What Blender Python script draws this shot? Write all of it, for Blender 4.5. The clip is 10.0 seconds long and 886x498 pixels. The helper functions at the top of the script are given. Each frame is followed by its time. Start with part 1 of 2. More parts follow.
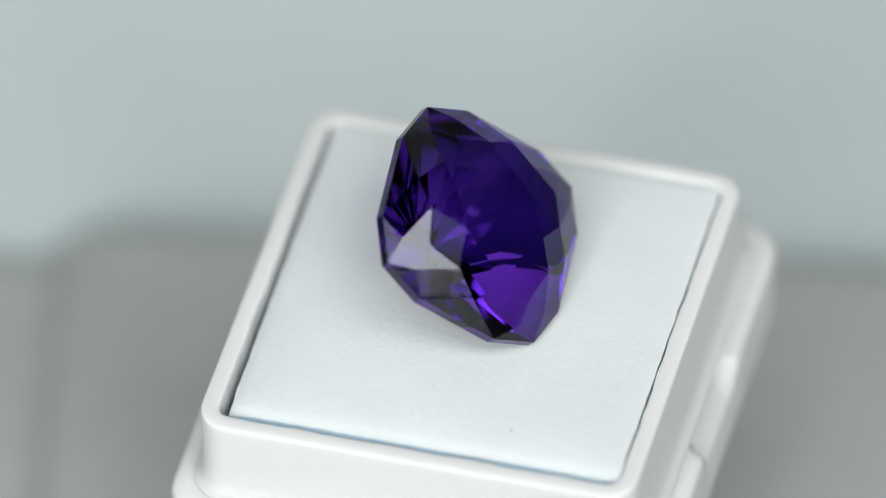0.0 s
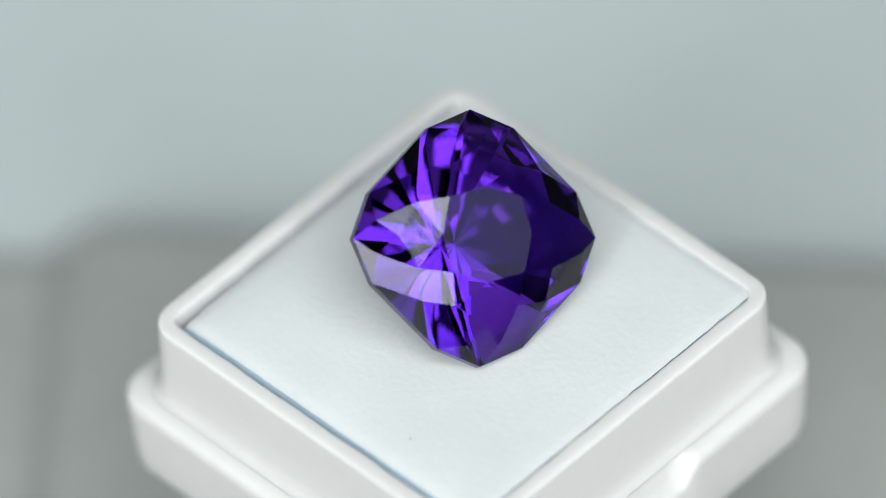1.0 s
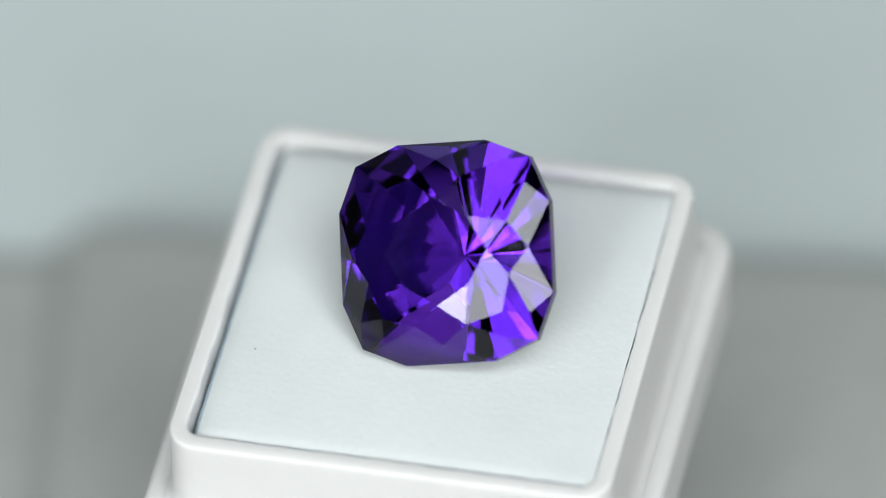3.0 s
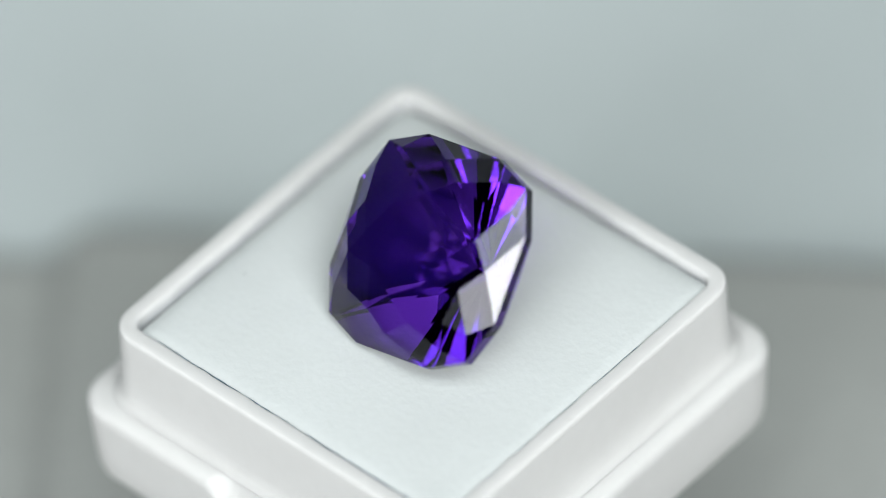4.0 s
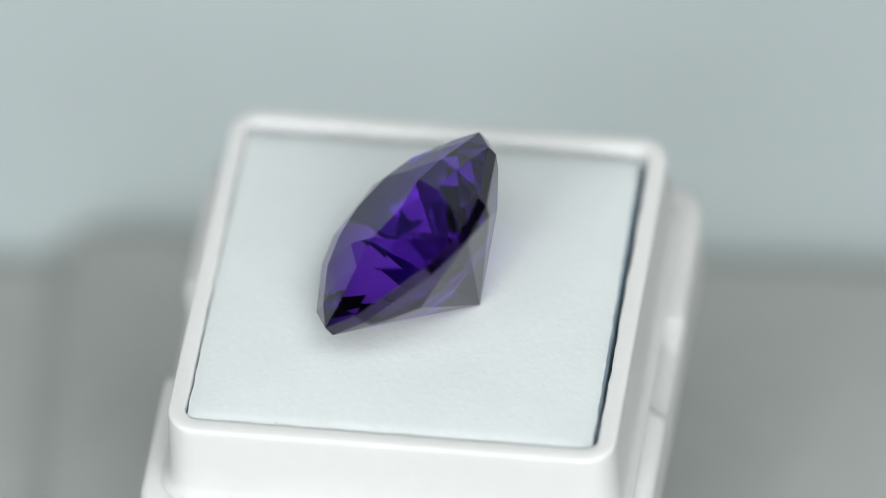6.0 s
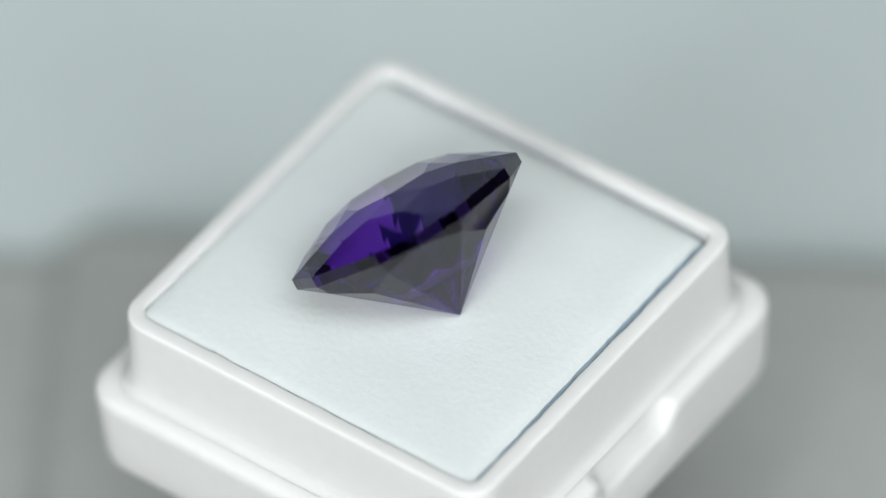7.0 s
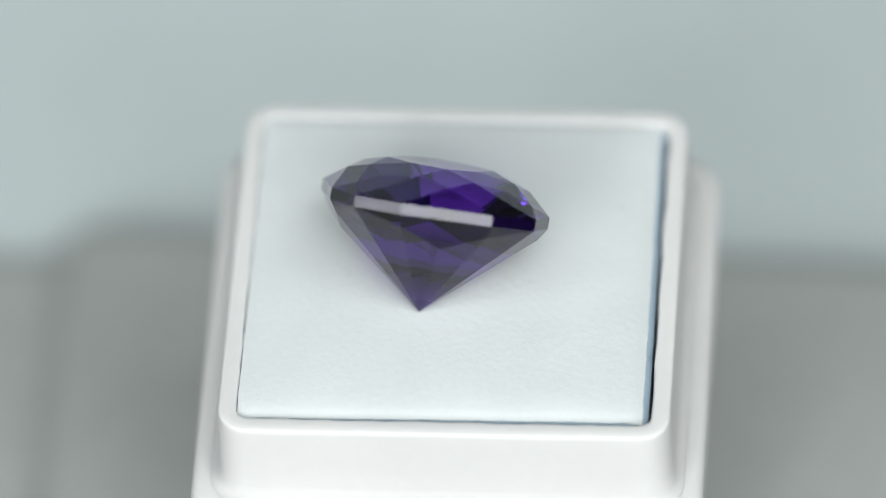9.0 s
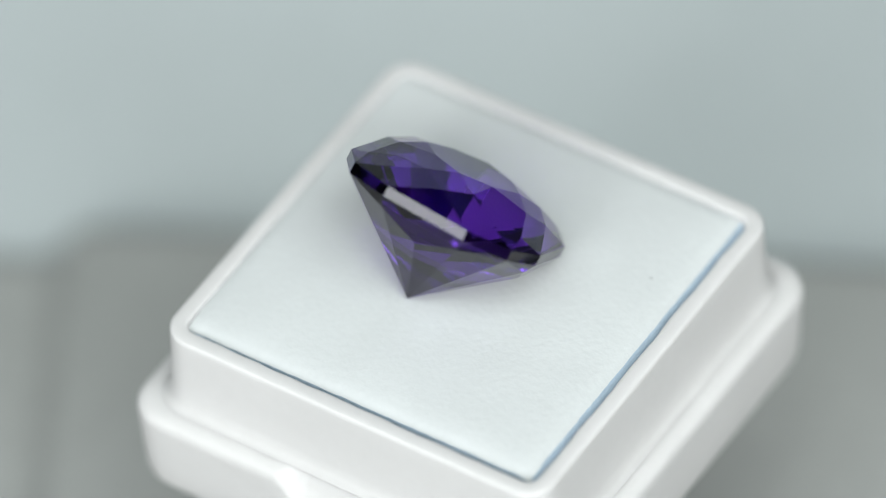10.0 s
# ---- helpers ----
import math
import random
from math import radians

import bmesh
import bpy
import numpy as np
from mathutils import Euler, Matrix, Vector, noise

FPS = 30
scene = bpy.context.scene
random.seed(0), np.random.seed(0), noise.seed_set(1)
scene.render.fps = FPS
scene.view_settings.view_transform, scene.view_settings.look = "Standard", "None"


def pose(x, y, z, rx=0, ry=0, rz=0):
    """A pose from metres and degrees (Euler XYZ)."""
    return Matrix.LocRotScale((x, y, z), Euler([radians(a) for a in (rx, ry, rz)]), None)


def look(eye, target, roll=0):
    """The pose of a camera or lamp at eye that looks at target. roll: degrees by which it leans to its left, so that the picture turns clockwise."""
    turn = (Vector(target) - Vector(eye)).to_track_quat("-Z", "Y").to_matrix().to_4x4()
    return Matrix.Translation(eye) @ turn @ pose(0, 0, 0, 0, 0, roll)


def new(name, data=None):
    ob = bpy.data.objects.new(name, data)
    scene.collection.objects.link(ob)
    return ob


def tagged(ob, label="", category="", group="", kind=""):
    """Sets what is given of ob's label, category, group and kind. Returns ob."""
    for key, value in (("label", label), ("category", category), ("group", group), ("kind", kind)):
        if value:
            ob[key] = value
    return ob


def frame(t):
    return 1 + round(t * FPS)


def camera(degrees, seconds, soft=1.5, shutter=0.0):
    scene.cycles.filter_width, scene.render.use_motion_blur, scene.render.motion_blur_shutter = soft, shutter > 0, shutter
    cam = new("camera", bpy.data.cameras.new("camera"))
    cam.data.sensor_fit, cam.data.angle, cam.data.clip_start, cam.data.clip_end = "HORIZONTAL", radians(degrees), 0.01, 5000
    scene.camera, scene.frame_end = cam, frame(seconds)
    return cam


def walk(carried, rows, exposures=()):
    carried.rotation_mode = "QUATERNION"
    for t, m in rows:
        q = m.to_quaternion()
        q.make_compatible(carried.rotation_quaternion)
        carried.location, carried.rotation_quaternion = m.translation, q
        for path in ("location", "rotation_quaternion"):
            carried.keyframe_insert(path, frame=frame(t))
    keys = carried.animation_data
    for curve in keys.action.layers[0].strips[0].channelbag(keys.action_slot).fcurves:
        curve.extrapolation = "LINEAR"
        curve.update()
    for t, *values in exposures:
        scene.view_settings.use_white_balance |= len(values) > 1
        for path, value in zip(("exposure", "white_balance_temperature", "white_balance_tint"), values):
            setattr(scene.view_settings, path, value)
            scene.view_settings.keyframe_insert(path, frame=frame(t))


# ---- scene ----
MM = 0.001
DECK = 0.040          # height of the foam's face over the table

# ---------------------------------------------------------------- camera
ELEV, DIST, ROLL = 0.8202, 0.6680, -3.71
DEGREES = 4.872
cam = camera(DEGREES, 10.0, soft=1.05)
ahead = Vector((0, math.cos(ELEV), -math.sin(ELEV)))
upward = Vector((0, math.sin(ELEV), math.cos(ELEV)))
AXIS = Vector((0, 0, DECK))
EYE = AXIS - ahead * DIST
AIM = AXIS + Vector((-0.00006, 0, 0)) + upward * 0.002675
cam.data.dof.use_dof = True
cam.data.dof.focus_distance = DIST - 0.005
cam.data.dof.aperture_fstop = 11.0
walk(cam, [(0, look(EYE, AIM, ROLL)), (10, look(EYE, AIM, ROLL))], [(0, 0.05), (10, 0.05)])

# ---------------------------------------------------------------- light
world = bpy.data.worlds.new("studio_air")
scene.world = world
world.use_nodes = True
world.node_tree.nodes["Background"].inputs[0].default_value = (0.80, 0.90, 1.0, 1)
world.node_tree.nodes["Background"].inputs[1].default_value = 0.02


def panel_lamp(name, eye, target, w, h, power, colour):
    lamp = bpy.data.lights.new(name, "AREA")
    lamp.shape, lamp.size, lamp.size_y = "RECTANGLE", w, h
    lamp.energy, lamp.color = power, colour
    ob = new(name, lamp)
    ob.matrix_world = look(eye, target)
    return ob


# soft panels round the lens, square to the line of sight: a dimmer band above it, a brighter one below, and small
# bulbs; the two 0.8 wings are added fill with no known source
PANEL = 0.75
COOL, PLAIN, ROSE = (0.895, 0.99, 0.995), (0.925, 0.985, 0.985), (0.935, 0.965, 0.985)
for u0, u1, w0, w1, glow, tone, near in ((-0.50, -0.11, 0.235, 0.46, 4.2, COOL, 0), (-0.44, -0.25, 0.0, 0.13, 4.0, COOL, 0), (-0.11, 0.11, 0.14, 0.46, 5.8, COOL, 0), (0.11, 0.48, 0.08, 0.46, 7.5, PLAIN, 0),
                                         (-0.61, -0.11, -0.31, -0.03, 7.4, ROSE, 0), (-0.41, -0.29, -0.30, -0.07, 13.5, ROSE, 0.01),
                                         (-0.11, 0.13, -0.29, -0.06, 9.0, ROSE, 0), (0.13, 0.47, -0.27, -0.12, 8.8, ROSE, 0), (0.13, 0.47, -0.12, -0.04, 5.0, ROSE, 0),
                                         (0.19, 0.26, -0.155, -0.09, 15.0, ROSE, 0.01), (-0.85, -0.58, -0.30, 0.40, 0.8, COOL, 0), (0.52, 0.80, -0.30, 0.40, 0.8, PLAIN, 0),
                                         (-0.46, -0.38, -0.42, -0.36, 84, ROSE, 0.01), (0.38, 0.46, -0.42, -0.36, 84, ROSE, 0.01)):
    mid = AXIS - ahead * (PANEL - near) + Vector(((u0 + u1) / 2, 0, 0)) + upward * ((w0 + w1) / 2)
    panel_lamp("softbox_and_fill", mid, mid + ahead, u1 - u0, w1 - w0, glow * math.pi * (u1 - u0) * (w1 - w0), tone)


# ---------------------------------------------------------------- materials
def material(name, colour, rough=0.5, grain=0.0, grain_scale=800.0, bump=0.0, bump_scale=1500.0, stain=0.0, stain_scale=60.0,
             subsurface=0.0, specular=0.5):
    m = bpy.data.materials.new(name)
    m.use_nodes = True
    nt = m.node_tree
    b = nt.nodes["Principled BSDF"]
    b.inputs["Roughness"].default_value = rough
    b.inputs["Specular IOR Level"].default_value = specular
    geo = nt.nodes.new("ShaderNodeTexCoord")
    n1 = nt.nodes.new("ShaderNodeTexNoise")
    n1.inputs["Scale"].default_value, n1.inputs["Detail"].default_value = grain_scale, 3
    n2 = nt.nodes.new("ShaderNodeTexNoise")
    n2.inputs["Scale"].default_value, n2.inputs["Detail"].default_value = stain_scale, 3
    for n in (n1, n2):
        nt.links.new(geo.outputs["Object"], n.inputs["Vector"])

    def spread(node, amount):
        r = nt.nodes.new("ShaderNodeMapRange")
        r.inputs["From Min"].default_value, r.inputs["From Max"].default_value = 0.3, 0.7
        r.inputs["To Min"].default_value, r.inputs["To Max"].default_value = 1 - amount, 1 + amount
        nt.links.new(node.outputs["Fac"], r.inputs["Value"])
        return r.outputs[0]

    mul = nt.nodes.new("ShaderNodeMath")
    mul.operation = "MULTIPLY"
    nt.links.new(spread(n1, grain), mul.inputs[0])
    nt.links.new(spread(n2, stain), mul.inputs[1])
    mix = nt.nodes.new("ShaderNodeVectorMath")
    mix.operation = "SCALE"
    mix.inputs[0].default_value = colour
    nt.links.new(mul.outputs[0], mix.inputs["Scale"])
    nt.links.new(mix.outputs[0], b.inputs["Base Color"])
    if bump:
        n3 = nt.nodes.new("ShaderNodeTexNoise")
        n3.inputs["Scale"].default_value, n3.inputs["Detail"].default_value = bump_scale, 4
        nt.links.new(geo.outputs["Object"], n3.inputs["Vector"])
        bp = nt.nodes.new("ShaderNodeBump")
        bp.inputs["Strength"].default_value, bp.inputs["Distance"].default_value = bump, 0.0002
        nt.links.new(n3.outputs["Fac"], bp.inputs["Height"])
        nt.links.new(bp.outputs[0], b.inputs["Normal"])
    if subsurface:
        b.inputs["Subsurface Weight"].default_value = subsurface
        b.inputs["Subsurface Radius"].default_value = (1, 1, 1)
        b.inputs["Subsurface Scale"].default_value = 0.0012
    return m


def crystal(name, inner, deep, ior):
    """Clear polished stone: refraction, a neutral gloss on its faces, and a coloured gloss where light turns back inside it."""
    m = bpy.data.materials.new(name)
    m.use_nodes = True
    nt = m.node_tree
    nt.nodes.remove(nt.nodes["Principled BSDF"])
    out = nt.nodes["Material Output"]

    def calc(op, a, b):
        node = nt.nodes.new("ShaderNodeMath")
        node.operation, node.use_clamp = op, True
        for k, v in enumerate((a, b)):
            if isinstance(v, float):
                node.inputs[k].default_value = v
            else:
                nt.links.new(v, node.inputs[k])
        return node.outputs[0]

    fr = nt.nodes.new("ShaderNodeFresnel")
    fr.inputs["IOR"].default_value = ior
    lw = nt.nodes.new("ShaderNodeLayerWeight")
    lw.inputs["Blend"].default_value = 0.5
    plain = calc("ADD", calc("MULTIPLY", calc("POWER", lw.outputs["Facing"], 5.0), 0.953), 0.047)
    inside = calc("SUBTRACT", fr.outputs[0], plain)
    tint = nt.nodes.new("ShaderNodeMix")
    tint.data_type = "RGBA"
    tint.inputs[6].default_value, tint.inputs[7].default_value = (0.97, 0.96, 1.0, 1), (*deep, 1)
    nt.links.new(inside, tint.inputs[0])
    rf = nt.nodes.new("ShaderNodeBsdfRefraction")
    rf.inputs["Color"].default_value, rf.inputs["Roughness"].default_value, rf.inputs["IOR"].default_value = (*inner, 1), 0.0, ior
    gl = nt.nodes.new("ShaderNodeBsdfAnisotropic")
    gl.inputs["Roughness"].default_value = 0.0
    nt.links.new(tint.outputs[2], gl.inputs["Color"])
    mx = nt.nodes.new("ShaderNodeMixShader")
    nt.links.new(fr.outputs[0], mx.inputs[0])
    nt.links.new(rf.outputs[0], mx.inputs[1])
    nt.links.new(gl.outputs[0], mx.inputs[2])
    nt.links.new(mx.outputs[0], out.inputs["Surface"])
    return m


PLASTIC = material("white_plastic", (0.545, 0.537, 0.527), 0.75, 0.01, 900, 0.06, 400, 0.02, 90, subsurface=0.5, specular=0.1)
FOAM = material("pale_foam", (0.520, 0.539, 0.533), 0.95, 0.015, 2600, 0.2, 2200, 0.025, 160, specular=0.1)
MAT = material("grey_mat", (0.286, 0.295, 0.280), 0.75, 0.06, 500, 0.2, 900, 0.06, 40)
SHEET = material("pale_sheet", (0.433, 0.473, 0.473), 0.8, 0.02, 300, 0.1, 600, 0.04, 14)
WALL = material("studio_paint", (0.07, 0.07, 0.075), 0.9, 0.03, 20, 0.1, 90, 0.04, 2)
GREY = material("grey_plastic", (0.35, 0.35, 0.36), 0.5, 0.02, 400, 0.05, 600, 0.03, 60)
DARK = material("dark_tabletop", (0.05, 0.05, 0.052), 0.6, 0.05, 120, 0.1, 300, 0.08, 12)
# same foam as the face, with the gap's bluish shade put into its colour
FOAM_GAP_SHADE = material("gap_shaded_foam", (0.38, 0.47, 0.55), 0.95, 0.03, 2600, 0.2, 5200, 0.03, 160, specular=0.1)
SPECK = material("dark_dust", (0.03, 0.03, 0.035), 0.9)
# two tints of one stone: light absorbed inside is put into the pavilion's colour
AMETHYST_BRIGHTENED = crystal("brightened_amethyst", (0.425, 0.195, 0.84), (0.39, 0.35, 0.48), 1.55)
AMETHYST_DIMMED = crystal("dimmed_amethyst", (0.215, 0.13, 0.37), (0.39, 0.35, 0.47), 1.55)


# ---------------------------------------------------------------- builders
def part(name, bm, mat, parent=None, label=""):
    me = bpy.data.meshes.new(name)
    bm.normal_update()
    bm.to_mesh(me)
    bm.free()
    me.materials.append(mat)
    ob = new(name, me)
    if parent:
        ob.parent = parent
    if label:
        tagged(ob, label)
    return ob


def smooth(ob):
    for p in ob.data.polygons:
        p.use_smooth = True
    return ob


def rounded(w, d, r, n=8, side=40):
    """Points of a rounded rectangle, anticlockwise, with points along its sides."""
    arcs = []
    for cx, cy, a0 in ((1, 1, 0), (-1, 1, 90), (-1, -1, 180), (1, -1, 270)):
        arcs.append([(cx * (w / 2 - r) + r * math.cos(radians(a0 + 90 * i / n)), cy * (d / 2 - r) + r * math.sin(radians(a0 + 90 * i / n))) for i in range(n + 1)])
    pts = []
    for k in range(4):
        (xa, ya), (xb, yb) = arcs[k][-1], arcs[(k + 1) % 4][0]
        pts += arcs[k] + [(xa + (xb - xa) * i / side, ya + (yb - ya) * i / side) for i in range(1, side)]
    return pts


def loft(bm, loops, close=True):
    """Skins a row of closed loops of equal length; close caps both ends."""
    rings = [[bm.verts.new(p) for p in loop] for loop in loops]
    n = len(rings[0])
    for a, b in zip(rings, rings[1:]):
        for i in range(n):
            bm.faces.new((a[i], a[(i + 1) % n], b[(i + 1) % n], b[i]))
    if close:
        bm.faces.new(rings[0][::-1])
        bm.faces.new(rings[-1])
    return rings


# ---------------------------------------------------------------- setting
def build_setting():
    # pale sheet over the table, swept up behind
    bm = bmesh.new()
    prof = [(-0.40, 0.0), (0.30, 0.0)] + [(0.30 + 0.25 * math.sin(radians(a)), 0.25 - 0.25 * math.cos(radians(a))) for a in range(6, 91, 6)] + [(0.55, 1.1)]
    rows = [[bm.verts.new((x, y, z)) for x in (-0.26, -0.09, 0.09, 0.26)] for y, z in prof]
    for a, b in zip(rows, rows[1:]):
        for i in range(3):
            bm.faces.new((a[i], a[i + 1], b[i + 1], b[i]))
    tagged(smooth(part("backdrop", bm, SHEET)), "pale blue-grey paper sweep behind the table", "backdrop", kind="structure")

    # room
    def slab(name, lo, hi, mat, label):
        bm = bmesh.new()
        bmesh.ops.create_cube(bm, size=1)
        for v in bm.verts:
            v.co = Vector([l + (c + 0.5) * (h - l) for l, h, c in zip(lo, hi, v.co)])
        tagged(part(name, bm, mat), label, name.split("_")[0], kind="structure")

    slab("floor", (-1.6, -1.7, -0.80), (1.6, 0.56, -0.75), WALL, "plain grey studio floor")
    slab("ceiling", (-1.6, -1.7, 1.75), (1.6, 0.56, 1.80), WALL, "plain grey studio ceiling")
    slab("wall_north", (-1.6, 0.56, -0.75), (1.6, 0.66, 1.75), WALL, "plain grey studio wall")
    slab("wall_south", (-1.6, -1.8, -0.75), (1.6, -1.7, 1.75), WALL, "plain grey studio wall")
    slab("wall_east", (1.6, -1.7, -0.75), (1.7, 0.56, 1.75), WALL, "plain grey studio wall")
    slab("wall_west", (-1.7, -1.7, -0.75), (-1.6, 0.56, 1.75), WALL, "plain grey studio wall")


def build_table():
    table = tagged(new("work_table"), "plain dark grey work table under the pale sheet", "table")
    table.location = (0, 0, -0.75)

    def block(name, lo, hi):
        bm = bmesh.new()
        bmesh.ops.create_cube(bm, size=1)
        for v in bm.verts:
            v.co = Vector([l + (c + 0.5) * (h - l) for l, h, c in zip(lo, hi, v.co)])
        bmesh.ops.bevel(bm, geom=bm.edges[:], offset=0.004, segments=2, affect="EDGES")
        part(name, bm, DARK, table)

    block("tabletop", (-0.80, -0.42, 0.715), (0.80, 0.30, 0.748))
    for x in (-0.76, 0.71):
        for y in (-0.39, 0.22):
            block("leg", (x, y, 0.0), (x + 0.05, y + 0.05, 0.715))


def build_mat():
    """Grey mat with a soft fold, lying on the sheet."""
    bm = bmesh.new()
    nx, ny = 320, 40
    ang = radians(-9.2)
    grid = []
    for j in range(ny + 1):
        row = []
        for i in range(nx + 1):
            x = -0.16 + 0.32 * i / nx
            w = (j / ny) ** 1.5
            edge = 0.0382 + x * math.tan(ang) - 0.0008 * (1 / (1 + math.exp((x + 0.024) / 0.0015)))
            y = edge - 0.26 * w
            fold = x + 0.0265 - 0.10 * (y - 0.04)
            step = max(0.0, min(1.0, 0.5 + fold / 0.0022))
            z = 0.0010 + 0.0030 * step * step * (3 - 2 * step)
            row.append(bm.verts.new((x, y, z)))
        grid.append(row)
    for a, b in zip(grid, grid[1:]):
        for i in range(nx):
            bm.faces.new((b[i], b[i + 1], a[i + 1], a[i]))
    ext = bmesh.ops.extrude_edge_only(bm, edges=[e for e in bm.edges if len(e.link_faces) == 1])
    for v in ext["geom"]:
        if isinstance(v, bmesh.types.BMVert):
            v.co.z = 0.0002
    ob = smooth(part("table_mat", bm, MAT))
    tagged(ob, "matte grey cloth mat with a soft fold on the pale sheet", "mat")


# ---------------------------------------------------------------- turntable, box, foam, stone
BOX_AT = (0.608, 1.769)
BOX_YAW, BOX_LEAN = -3.19, 0.44
FOOT = -12.8          # underside of the box below the foam's face, in millimetres


def build_turntable():
    tt = tagged(new("turntable"), "small grey turntable under the white box", "turntable")
    tt.location = (0, 0, 0)
    bm = bmesh.new()
    loft(bm, [[(r * math.cos(a) * MM, r * math.sin(a) * MM, z * MM) for a in [2 * math.pi * i / 48 for i in range(48)]]
              for r, z in ((11.5, 1.3), (12, 1.8), (12, 22.5), (11.5, 23.0))])
    part("base", bm, GREY, tt)
    bm = bmesh.new()
    loft(bm, [[(r * math.cos(a) * MM, r * math.sin(a) * MM, z * MM) for a in [2 * math.pi * i / 48 for i in range(48)]]
              for r, z in ((12.2, 23.0), (12.6, 23.4), (12.6, 26.7), (12.2, 27.1))])
    part("platter", bm, GREY, tt)
    return tt


def build_box():
    box = tagged(new("gem_box"), "white plastic square gem display box, opened, on the turntable", "box")

    # wide lower shell with a rounded shoulder, scooped for the thumb on two opposite sides
    def scoop(x, y, z):
        edge = max(0.0, min(1.0, (4.1 - abs(x)) / 0.8))
        edge = edge * edge * (3 - 2 * edge)
        if abs(y) < 13.5 or z < -10.2:
            return x, y, z
        out = max(0.0, min(1.0, (abs(y) - 15.15) / 0.6))
        high = max(0.0, min(1.0, (z + 10.2) / 3.2))
        return x, y - math.copysign(0.25 * edge * high, y), z - 1.8 * edge * out * high

    bm = bmesh.new()
    rows = [(30.0, 2.2, FOOT), (31.2, 2.4, FOOT + 0.1), (31.9, 2.6, FOOT + 0.45), (32.25, 2.7, FOOT + 1.1), (32.45, 2.7, -9.9), (32.6, 2.7, -8.4), (32.7, 2.7, -7.2), (32.75, 2.7, -6.75),
            (32.6, 2.6, -6.42), (32.3, 2.5, -6.2), (31.7, 2.4, -6.08), (31.0, 2.4, -6.06), (30.5, 2.3, -6.06), (30.2, 2.3, -6.06), (29.2, 2.2, -6.05), (28.4, 2.0, -6.05), (28.3, 2.0, -6.4)]
    loops = [[tuple(c * MM for c in scoop(x, y, z)) for x, y in rounded(w, w, r)] for w, r, z in rows]
    loft(bm, loops, close=False)
    smooth(part("lower_shell", bm, PLASTIC, box))
    bm = bmesh.new()
    bm.faces.new([bm.verts.new((x * MM, y * MM, FOOT * MM)) for x, y in rounded(30.0, 30.0, 2.2)][::-1])
    part("underside", bm, PLASTIC, box)

    # upper wall with a rim, uneven where it meets the foam
    bm = bmesh.new()
    rows = [(30.3, 2.6, -6.03), (29.7, 2.4, -5.92), (29.3, 2.2, -5.6), (29.05, 2.1, -4.9), (28.9, 2.05, -3.0), (28.78, 2.0, -0.30), (28.75, 1.97, -0.02), (28.64, 1.9, 0.09), (28.42, 1.8, 0.14), (27.5, 1.4, 0.14), (27.0, 1.15, 0.14),
            (26.65, 0.95, 0.13), (26.5, 0.9, 0.07), (26.42, 0.85, -0.10), (26.36, 0.8, -0.40), (26.0, 0.8, -3.4)]
    loops = []
    for w, r, z in rows:
        loop = []
        for x, y in rounded(w, w, r):
            if w < 27 and z > -1:
                d = 0.10 * noise.noise(Vector((x * 0.45, y * 0.45, 1.7))) + 0.05 * noise.noise(Vector((x * 1.7, y * 1.7, 5.2)))
                m = max(abs(x), abs(y))
                x, y = x * (1 + d / m), y * (1 + d / m)
            loop.append((x * MM, y * MM, z * MM))
        loops.append(loop)
    loft(bm, loops, close=False)
    smooth(part("inner_frame", bm, PLASTIC, box))
    bm = bmesh.new()
    bm.faces.new([bm.verts.new((x * MM, y * MM, -3.4 * MM)) for x, y in rounded(26.1, 26.1, 0.8)])
    part("well_floor", bm, PLASTIC, box)
    for ch in box.children:
        ch.matrix_local = pose((BOX_AT[0] - 0.05) * MM, BOX_AT[1] * MM, 0, 0, BOX_LEAN, BOX_YAW)
    return box


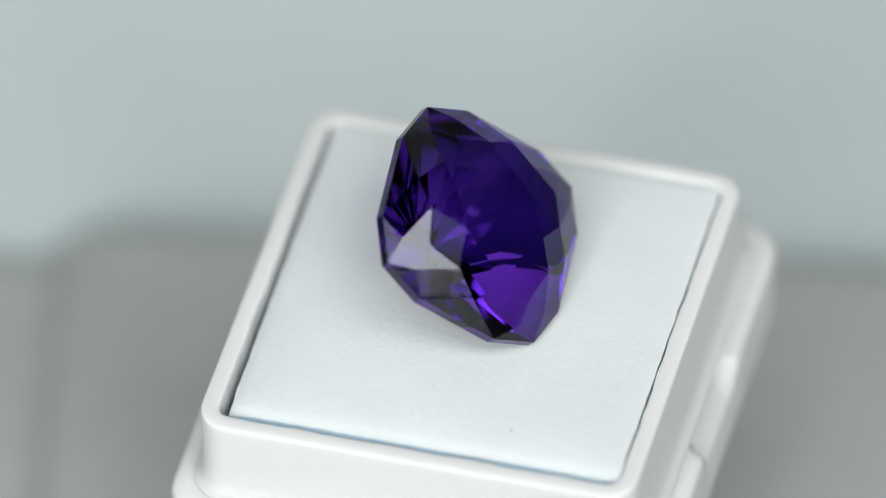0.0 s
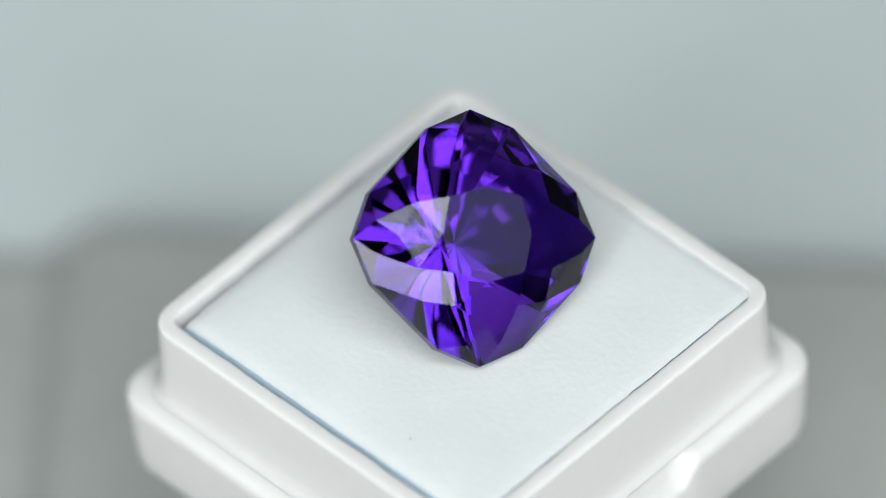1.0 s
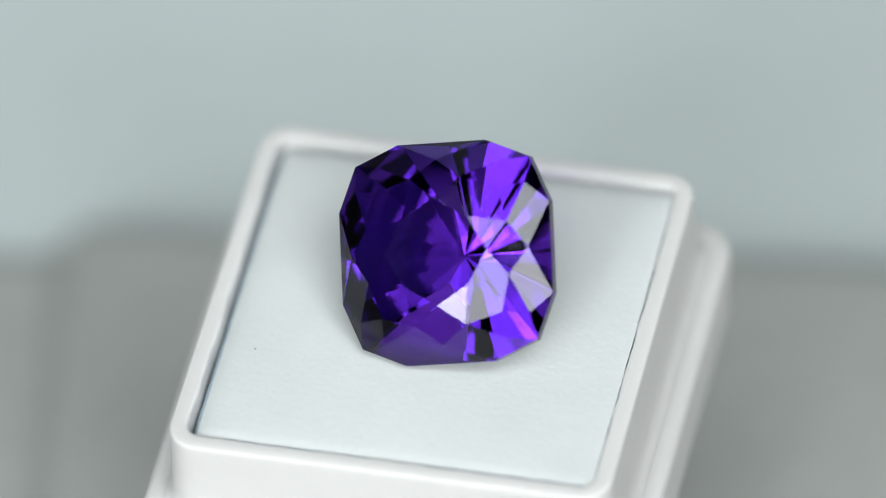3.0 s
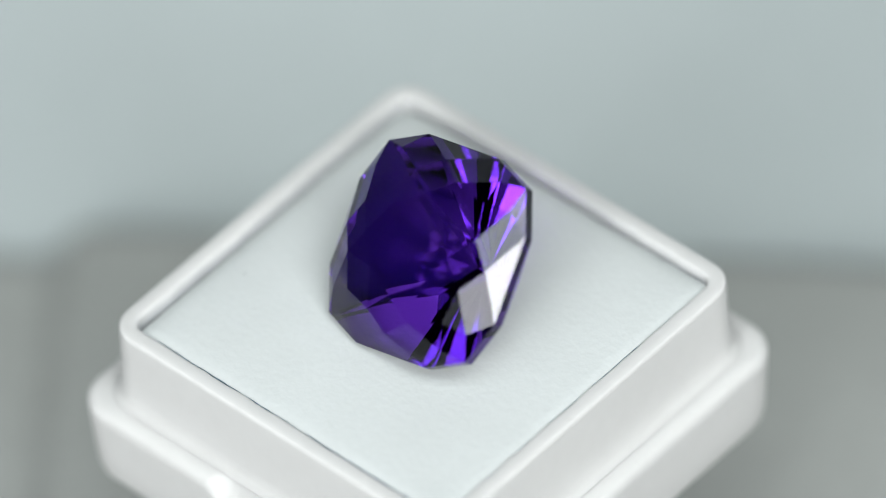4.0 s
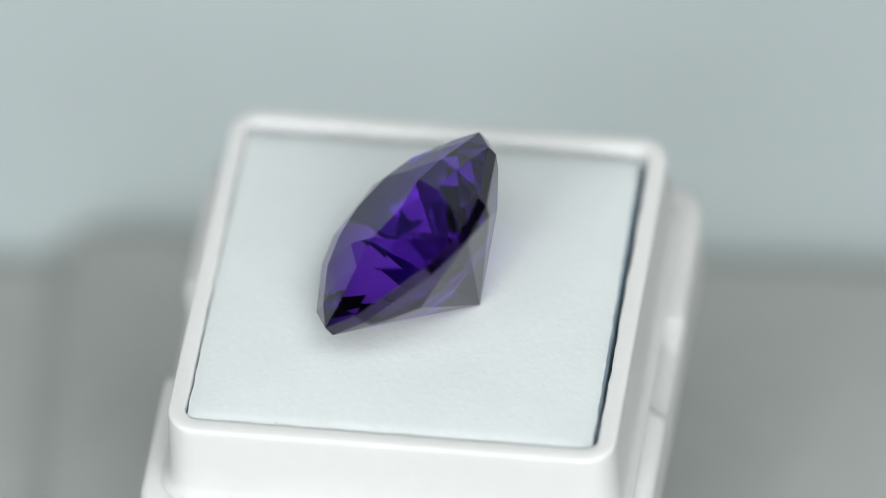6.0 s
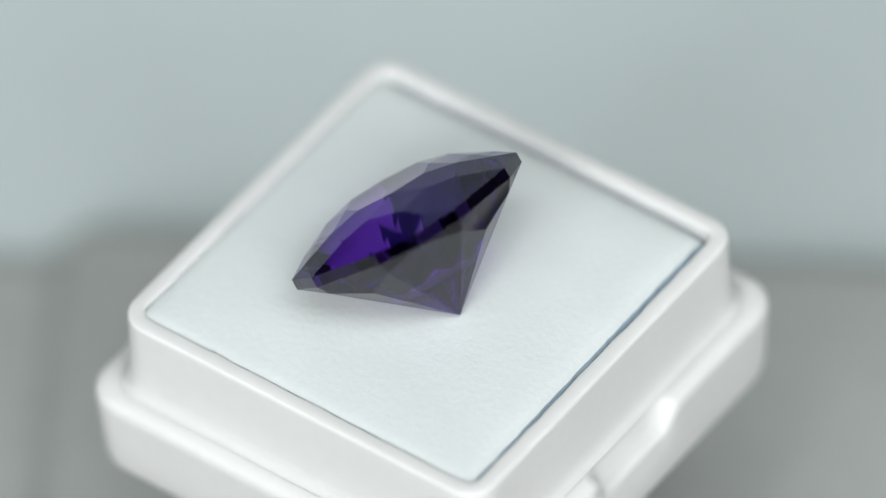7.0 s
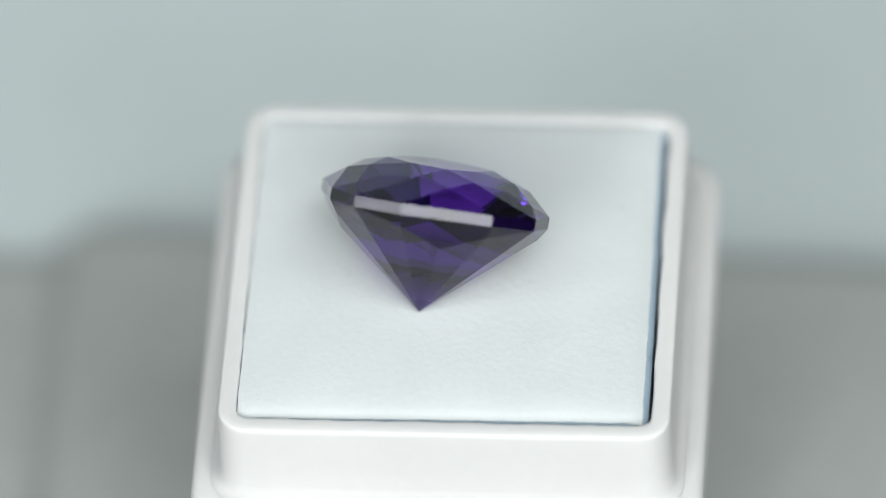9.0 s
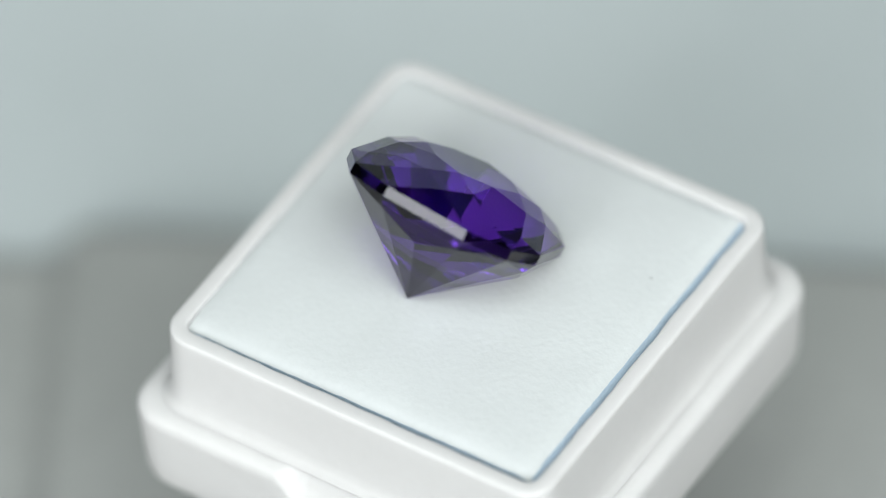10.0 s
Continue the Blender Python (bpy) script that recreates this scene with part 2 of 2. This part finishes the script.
def build_foam():
    """Soft pad, a little narrower than its well, with ragged cut edges."""
    bm = bmesh.new()
    rng = random.Random(4)
    x0, x1, y0, y1 = -13.22, 12.55, -12.84, 13.1
    n = 64

    def ragged(u):
        return 0.05 * noise.noise(Vector((u * 0.9, 3.1, 0))) + 0.04 * noise.noise(Vector((u * 4, 7.7, 0)))

    top = []
    for j in range(n + 1):
        row = []
        for i in range(n + 1):
            u, v = i / n, j / n
            x = x0 + (x1 - x0) * u + (ragged(v * 25) if i in (0, n) else 0)
            y = y0 + 0.25 * u * (1 - v) + (y1 - y0) * v + (ragged(u * 25 + 40) if j in (0, n) else 0)
            mu, mv = min(u, 1 - u) * 25, min(v, 1 - v) * 25
            full = (1 - math.exp(-(mu + 0.1) / 4.5)) * (1 - math.exp(-(mv + 0.1) / 4.5))
            z = 0.05 + 0.62 * full - 0.10 * math.exp(-min(mu, mv) / 0.18) - 0.30 * math.exp(-v * 25 / 0.9) - 0.26 * math.exp(-(1 - u) * 25 / 0.8) + 0.02 * noise.noise(Vector((x * 0.35, y * 0.35, 0)))
            row.append(bm.verts.new((x * MM, y * MM, z * MM)))
        top.append(row)
    for a, b in zip(top, top[1:]):
        for i in range(n):
            bm.faces.new((a[i], a[i + 1], b[i + 1], b[i]))
    rim = [v.co.copy() for v in top[0]] + [row[-1].co.copy() for row in top[1:]] + [v.co.copy() for v in top[-1][-2::-1]] + [row[0].co.copy() for row in top[-2:0:-1]]
    place = pose(BOX_AT[0] * MM, BOX_AT[1] * MM, 0, 0, BOX_LEAN, BOX_YAW)
    pad = tagged(new("foam_pad"), "pale blue-white foam pad filling the white box", "foam pad")
    face = smooth(part("face", bm, FOAM, pad))
    bm = bmesh.new()
    loft(bm, [rim, [Vector((c.x + (0.35 * MM if c.x > 12 * MM else 0), c.y - (0.12 * MM if c.y < -12 * MM else 0), c.z - 0.6 * MM)) for c in rim],
              [Vector((c.x + (0.35 * MM if c.x > 12 * MM else 0), c.y - (0.12 * MM if c.y < -12 * MM else 0), -3.35 * MM)) for c in rim]], close=False)
    side = part("cut_side", bm, FOAM_GAP_SHADE, pad, "cut side of the foam, bluish gap shade in its colour")
    for k in range(9):
        bm = bmesh.new()
        bmesh.ops.create_icosphere(bm, subdivisions=1, radius=rng.uniform(0.04, 0.09) * MM)
        for v in bm.verts:
            v.co *= rng.uniform(0.7, 1.3)
        edge = rim[rng.randrange(len(rim))]
        crumb = part("crumb", bm, FOAM, pad)
        crumb.matrix_local = place @ Matrix.Translation((edge.x * rng.uniform(0.97, 0.995), edge.y * rng.uniform(0.97, 0.995), edge.z + 0.12 * MM))
    for ch in (face, side):
        ch.matrix_local = place
    return pad


def build_stone():
    """Square cushion cut: octagonal table, stars, kites, girdle of twelve sides, pointed pavilion. Units: 1 = corner radius."""
    R = 8.24 * MM
    k = 1 / 228
    zt = 61 * k
    girdle = 0.72 * MM / R
    culet = 7.38 * MM / R
    bm = bmesh.new()

    def ring(r, z, angles):
        return [bm.verts.new((R * r * math.cos(radians(a)), R * r * math.sin(radians(a)), R * z)) for a in angles]

    flat, corner = [45 + 90 * i for i in range(4)], [90 * i for i in range(4)]
    tf, tc = ring(95 * k, zt, flat), ring(84 * k, zt, corner)
    sr, sa = 138.2 * k, 19.9
    s_lo, s_hi = ring(sr, 0.775 * zt, [a - sa for a in flat]), ring(sr, 0.775 * zt, [a + sa for a in flat])
    kf, kc = ring(163 * k, 0.563 * zt, flat), ring(157 * k, 0.5995 * zt, corner)
    pr, pa = math.hypot(192, 29.6) * k, math.degrees(math.atan2(29.6, 192))
    p_lo, p_hi = ring(pr, 0.304 * zt, [a - pa for a in corner]), ring(pr, 0.304 * zt, [a + pa for a in corner])
    gr, ga = math.hypot(195, 81) * k, math.degrees(math.atan2(81, 195))
    levels = []
    for z in (0, -girdle):
        levels.append((ring(1, z, corner), ring(gr, z, [a - ga for a in flat]), ring(gr, z, [a + ga for a in flat])))
    (gc, g_lo, g_hi), (hc, h_lo, h_hi) = levels
    v = ring(160 * k, -74 * k, flat)
    b_lo, b_hi = ring(195.6 * k, -42.5 * k, [a + 22.3 for a in corner]), ring(195.6 * k, -42.5 * k, [a - 22.3 for a in corner])
    q = bm.verts.new((0, 0, -R * culet))
    table = []
    for i in range(4):
        j = (i + 1) % 4          # corner i precedes flat i; corner j follows it
        table += [tc[i], tf[i]]
        F = bm.faces.new
        F((tc[i], s_lo[i], tf[i])), F((tf[i], s_hi[i], tc[j]))
        F((tf[i], s_lo[i], kf[i], s_hi[i]))
        F((tc[j], s_hi[i], kc[j], s_lo[j]))
        F((s_lo[i], p_hi[i], g_lo[i], kf[i])), F((s_hi[i], kf[i], g_hi[i], p_lo[j]))
        F((kc[i], p_hi[i], s_lo[i])), F((s_hi[i], p_lo[j], kc[j]))
        F((kc[i], p_lo[i], gc[i], p_hi[i]))
        F((kf[i], g_lo[i], g_hi[i]))
        F((gc[i], g_lo[i], p_hi[i])), F((p_lo[j], g_hi[i], gc[j]))
        F((gc[i], hc[i], h_lo[i], g_lo[i])), F((g_lo[i], h_lo[i], h_hi[i], g_hi[i])), F((g_hi[i], h_hi[i], hc[j], gc[j]))
        F((hc[i], b_lo[i], h_lo[i])), F((h_lo[i], b_lo[i], v[i], b_hi[j], h_hi[i])), F((h_hi[i], b_hi[j], hc[j]))
        F((hc[i], q, b_lo[i])), F((b_lo[i], q, v[i])), F((v[i], q, b_hi[j])), F((b_hi[j], q, hc[j]))
    bm.faces.new(table)
    bmesh.ops.recalc_face_normals(bm, faces=bm.faces[:])
    n = Vector((0.1769, 0.6567, 0.7331)).normalized()
    u = Vector((0.7874, -0.5413, 0.2950))
    u = (u - n * u.dot(n)).normalized()
    w = n.cross(u)
    m = Matrix((u, w, n)).transposed().to_4x4()
    m.translation = Vector((-0.488, 2.40, 6.12)) * MM
    bmesh.ops.transform(bm, matrix=m, verts=bm.verts[:])
    bm.normal_update()
    stone = tagged(new("gemstone"), "deep purple faceted cushion-cut amethyst leaning on the foam", "gemstone")
    for name, low, high, mat in (("crown", 0.02, 2, AMETHYST_BRIGHTENED), ("girdle", -0.02, 0.02, AMETHYST_DIMMED), ("pavilion", -2, -0.02, AMETHYST_DIMMED)):
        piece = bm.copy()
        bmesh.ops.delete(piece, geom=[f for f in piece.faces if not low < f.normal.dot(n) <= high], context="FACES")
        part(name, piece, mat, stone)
    bm.free()
    return stone


def build_speck():
    bm = bmesh.new()
    bmesh.ops.create_icosphere(bm, subdivisions=1, radius=0.045 * MM)
    for v in bm.verts:
        v.co = Vector((v.co.x * 1.5 + SPECK_AT[0] * MM, v.co.y + SPECK_AT[1] * MM, v.co.z * 0.7 + SPECK_AT[2] * MM))
    return tagged(part("dust_speck", bm, SPECK), "tiny dark speck of dust on the foam", "dust")


SPECK_AT = (11.28, 6.72, 0.23)
build_setting()
build_table()
build_mat()
turntable = build_turntable()
gem_box = build_box()
foam_pad = build_foam()
gemstone = build_stone()
dust_speck = build_speck()


def motions():
    """All turn together, clockwise from above, once in about 12.6 s."""
    turn = [(0, -254.8), (0.5, -240.8), (1.0, -226.5), (1.5, -211.9), (2.0, -197.3), (2.5, -182.6), (3.0, -167.9), (3.5, -153.3), (4.0, -138.9), (4.5, -124.5),
            (5.0, -110.4), (5.5, -96.4), (6.0, -82.3), (6.5, -68.3), (7.0, -54.2), (7.5, -40.0), (8.0, -25.8), (8.5, -11.4), (9.0, 3.0), (9.5, 17.5), (10.0, 32.0)]
    walk(turntable, [(t, pose(0, 0, 0, 0, 0, -a)) for t, a in turn])
    for thing in (gem_box, foam_pad, dust_speck):
        walk(thing, [(t, pose(0, 0, DECK, 0, 0, -a)) for t, a in turn])
    # the stone rocks by a few tenths of a millimetre on the soft pad
    sway = ((0, 0.0), (1.5, -0.08), (2.2, 0.02), (3.5, 0.19), (4.5, 0.05), (5.5, -0.09), (7.0, -0.17), (8.3, -0.15), (9.0, 0.06), (9.6, 0.22), (10.0, 0.27))
    walk(gemstone, [(t, pose(float(np.interp(t, *zip(*sway))) * MM, 0, DECK, 0, 0, -a)) for t, a in turn])


motions()
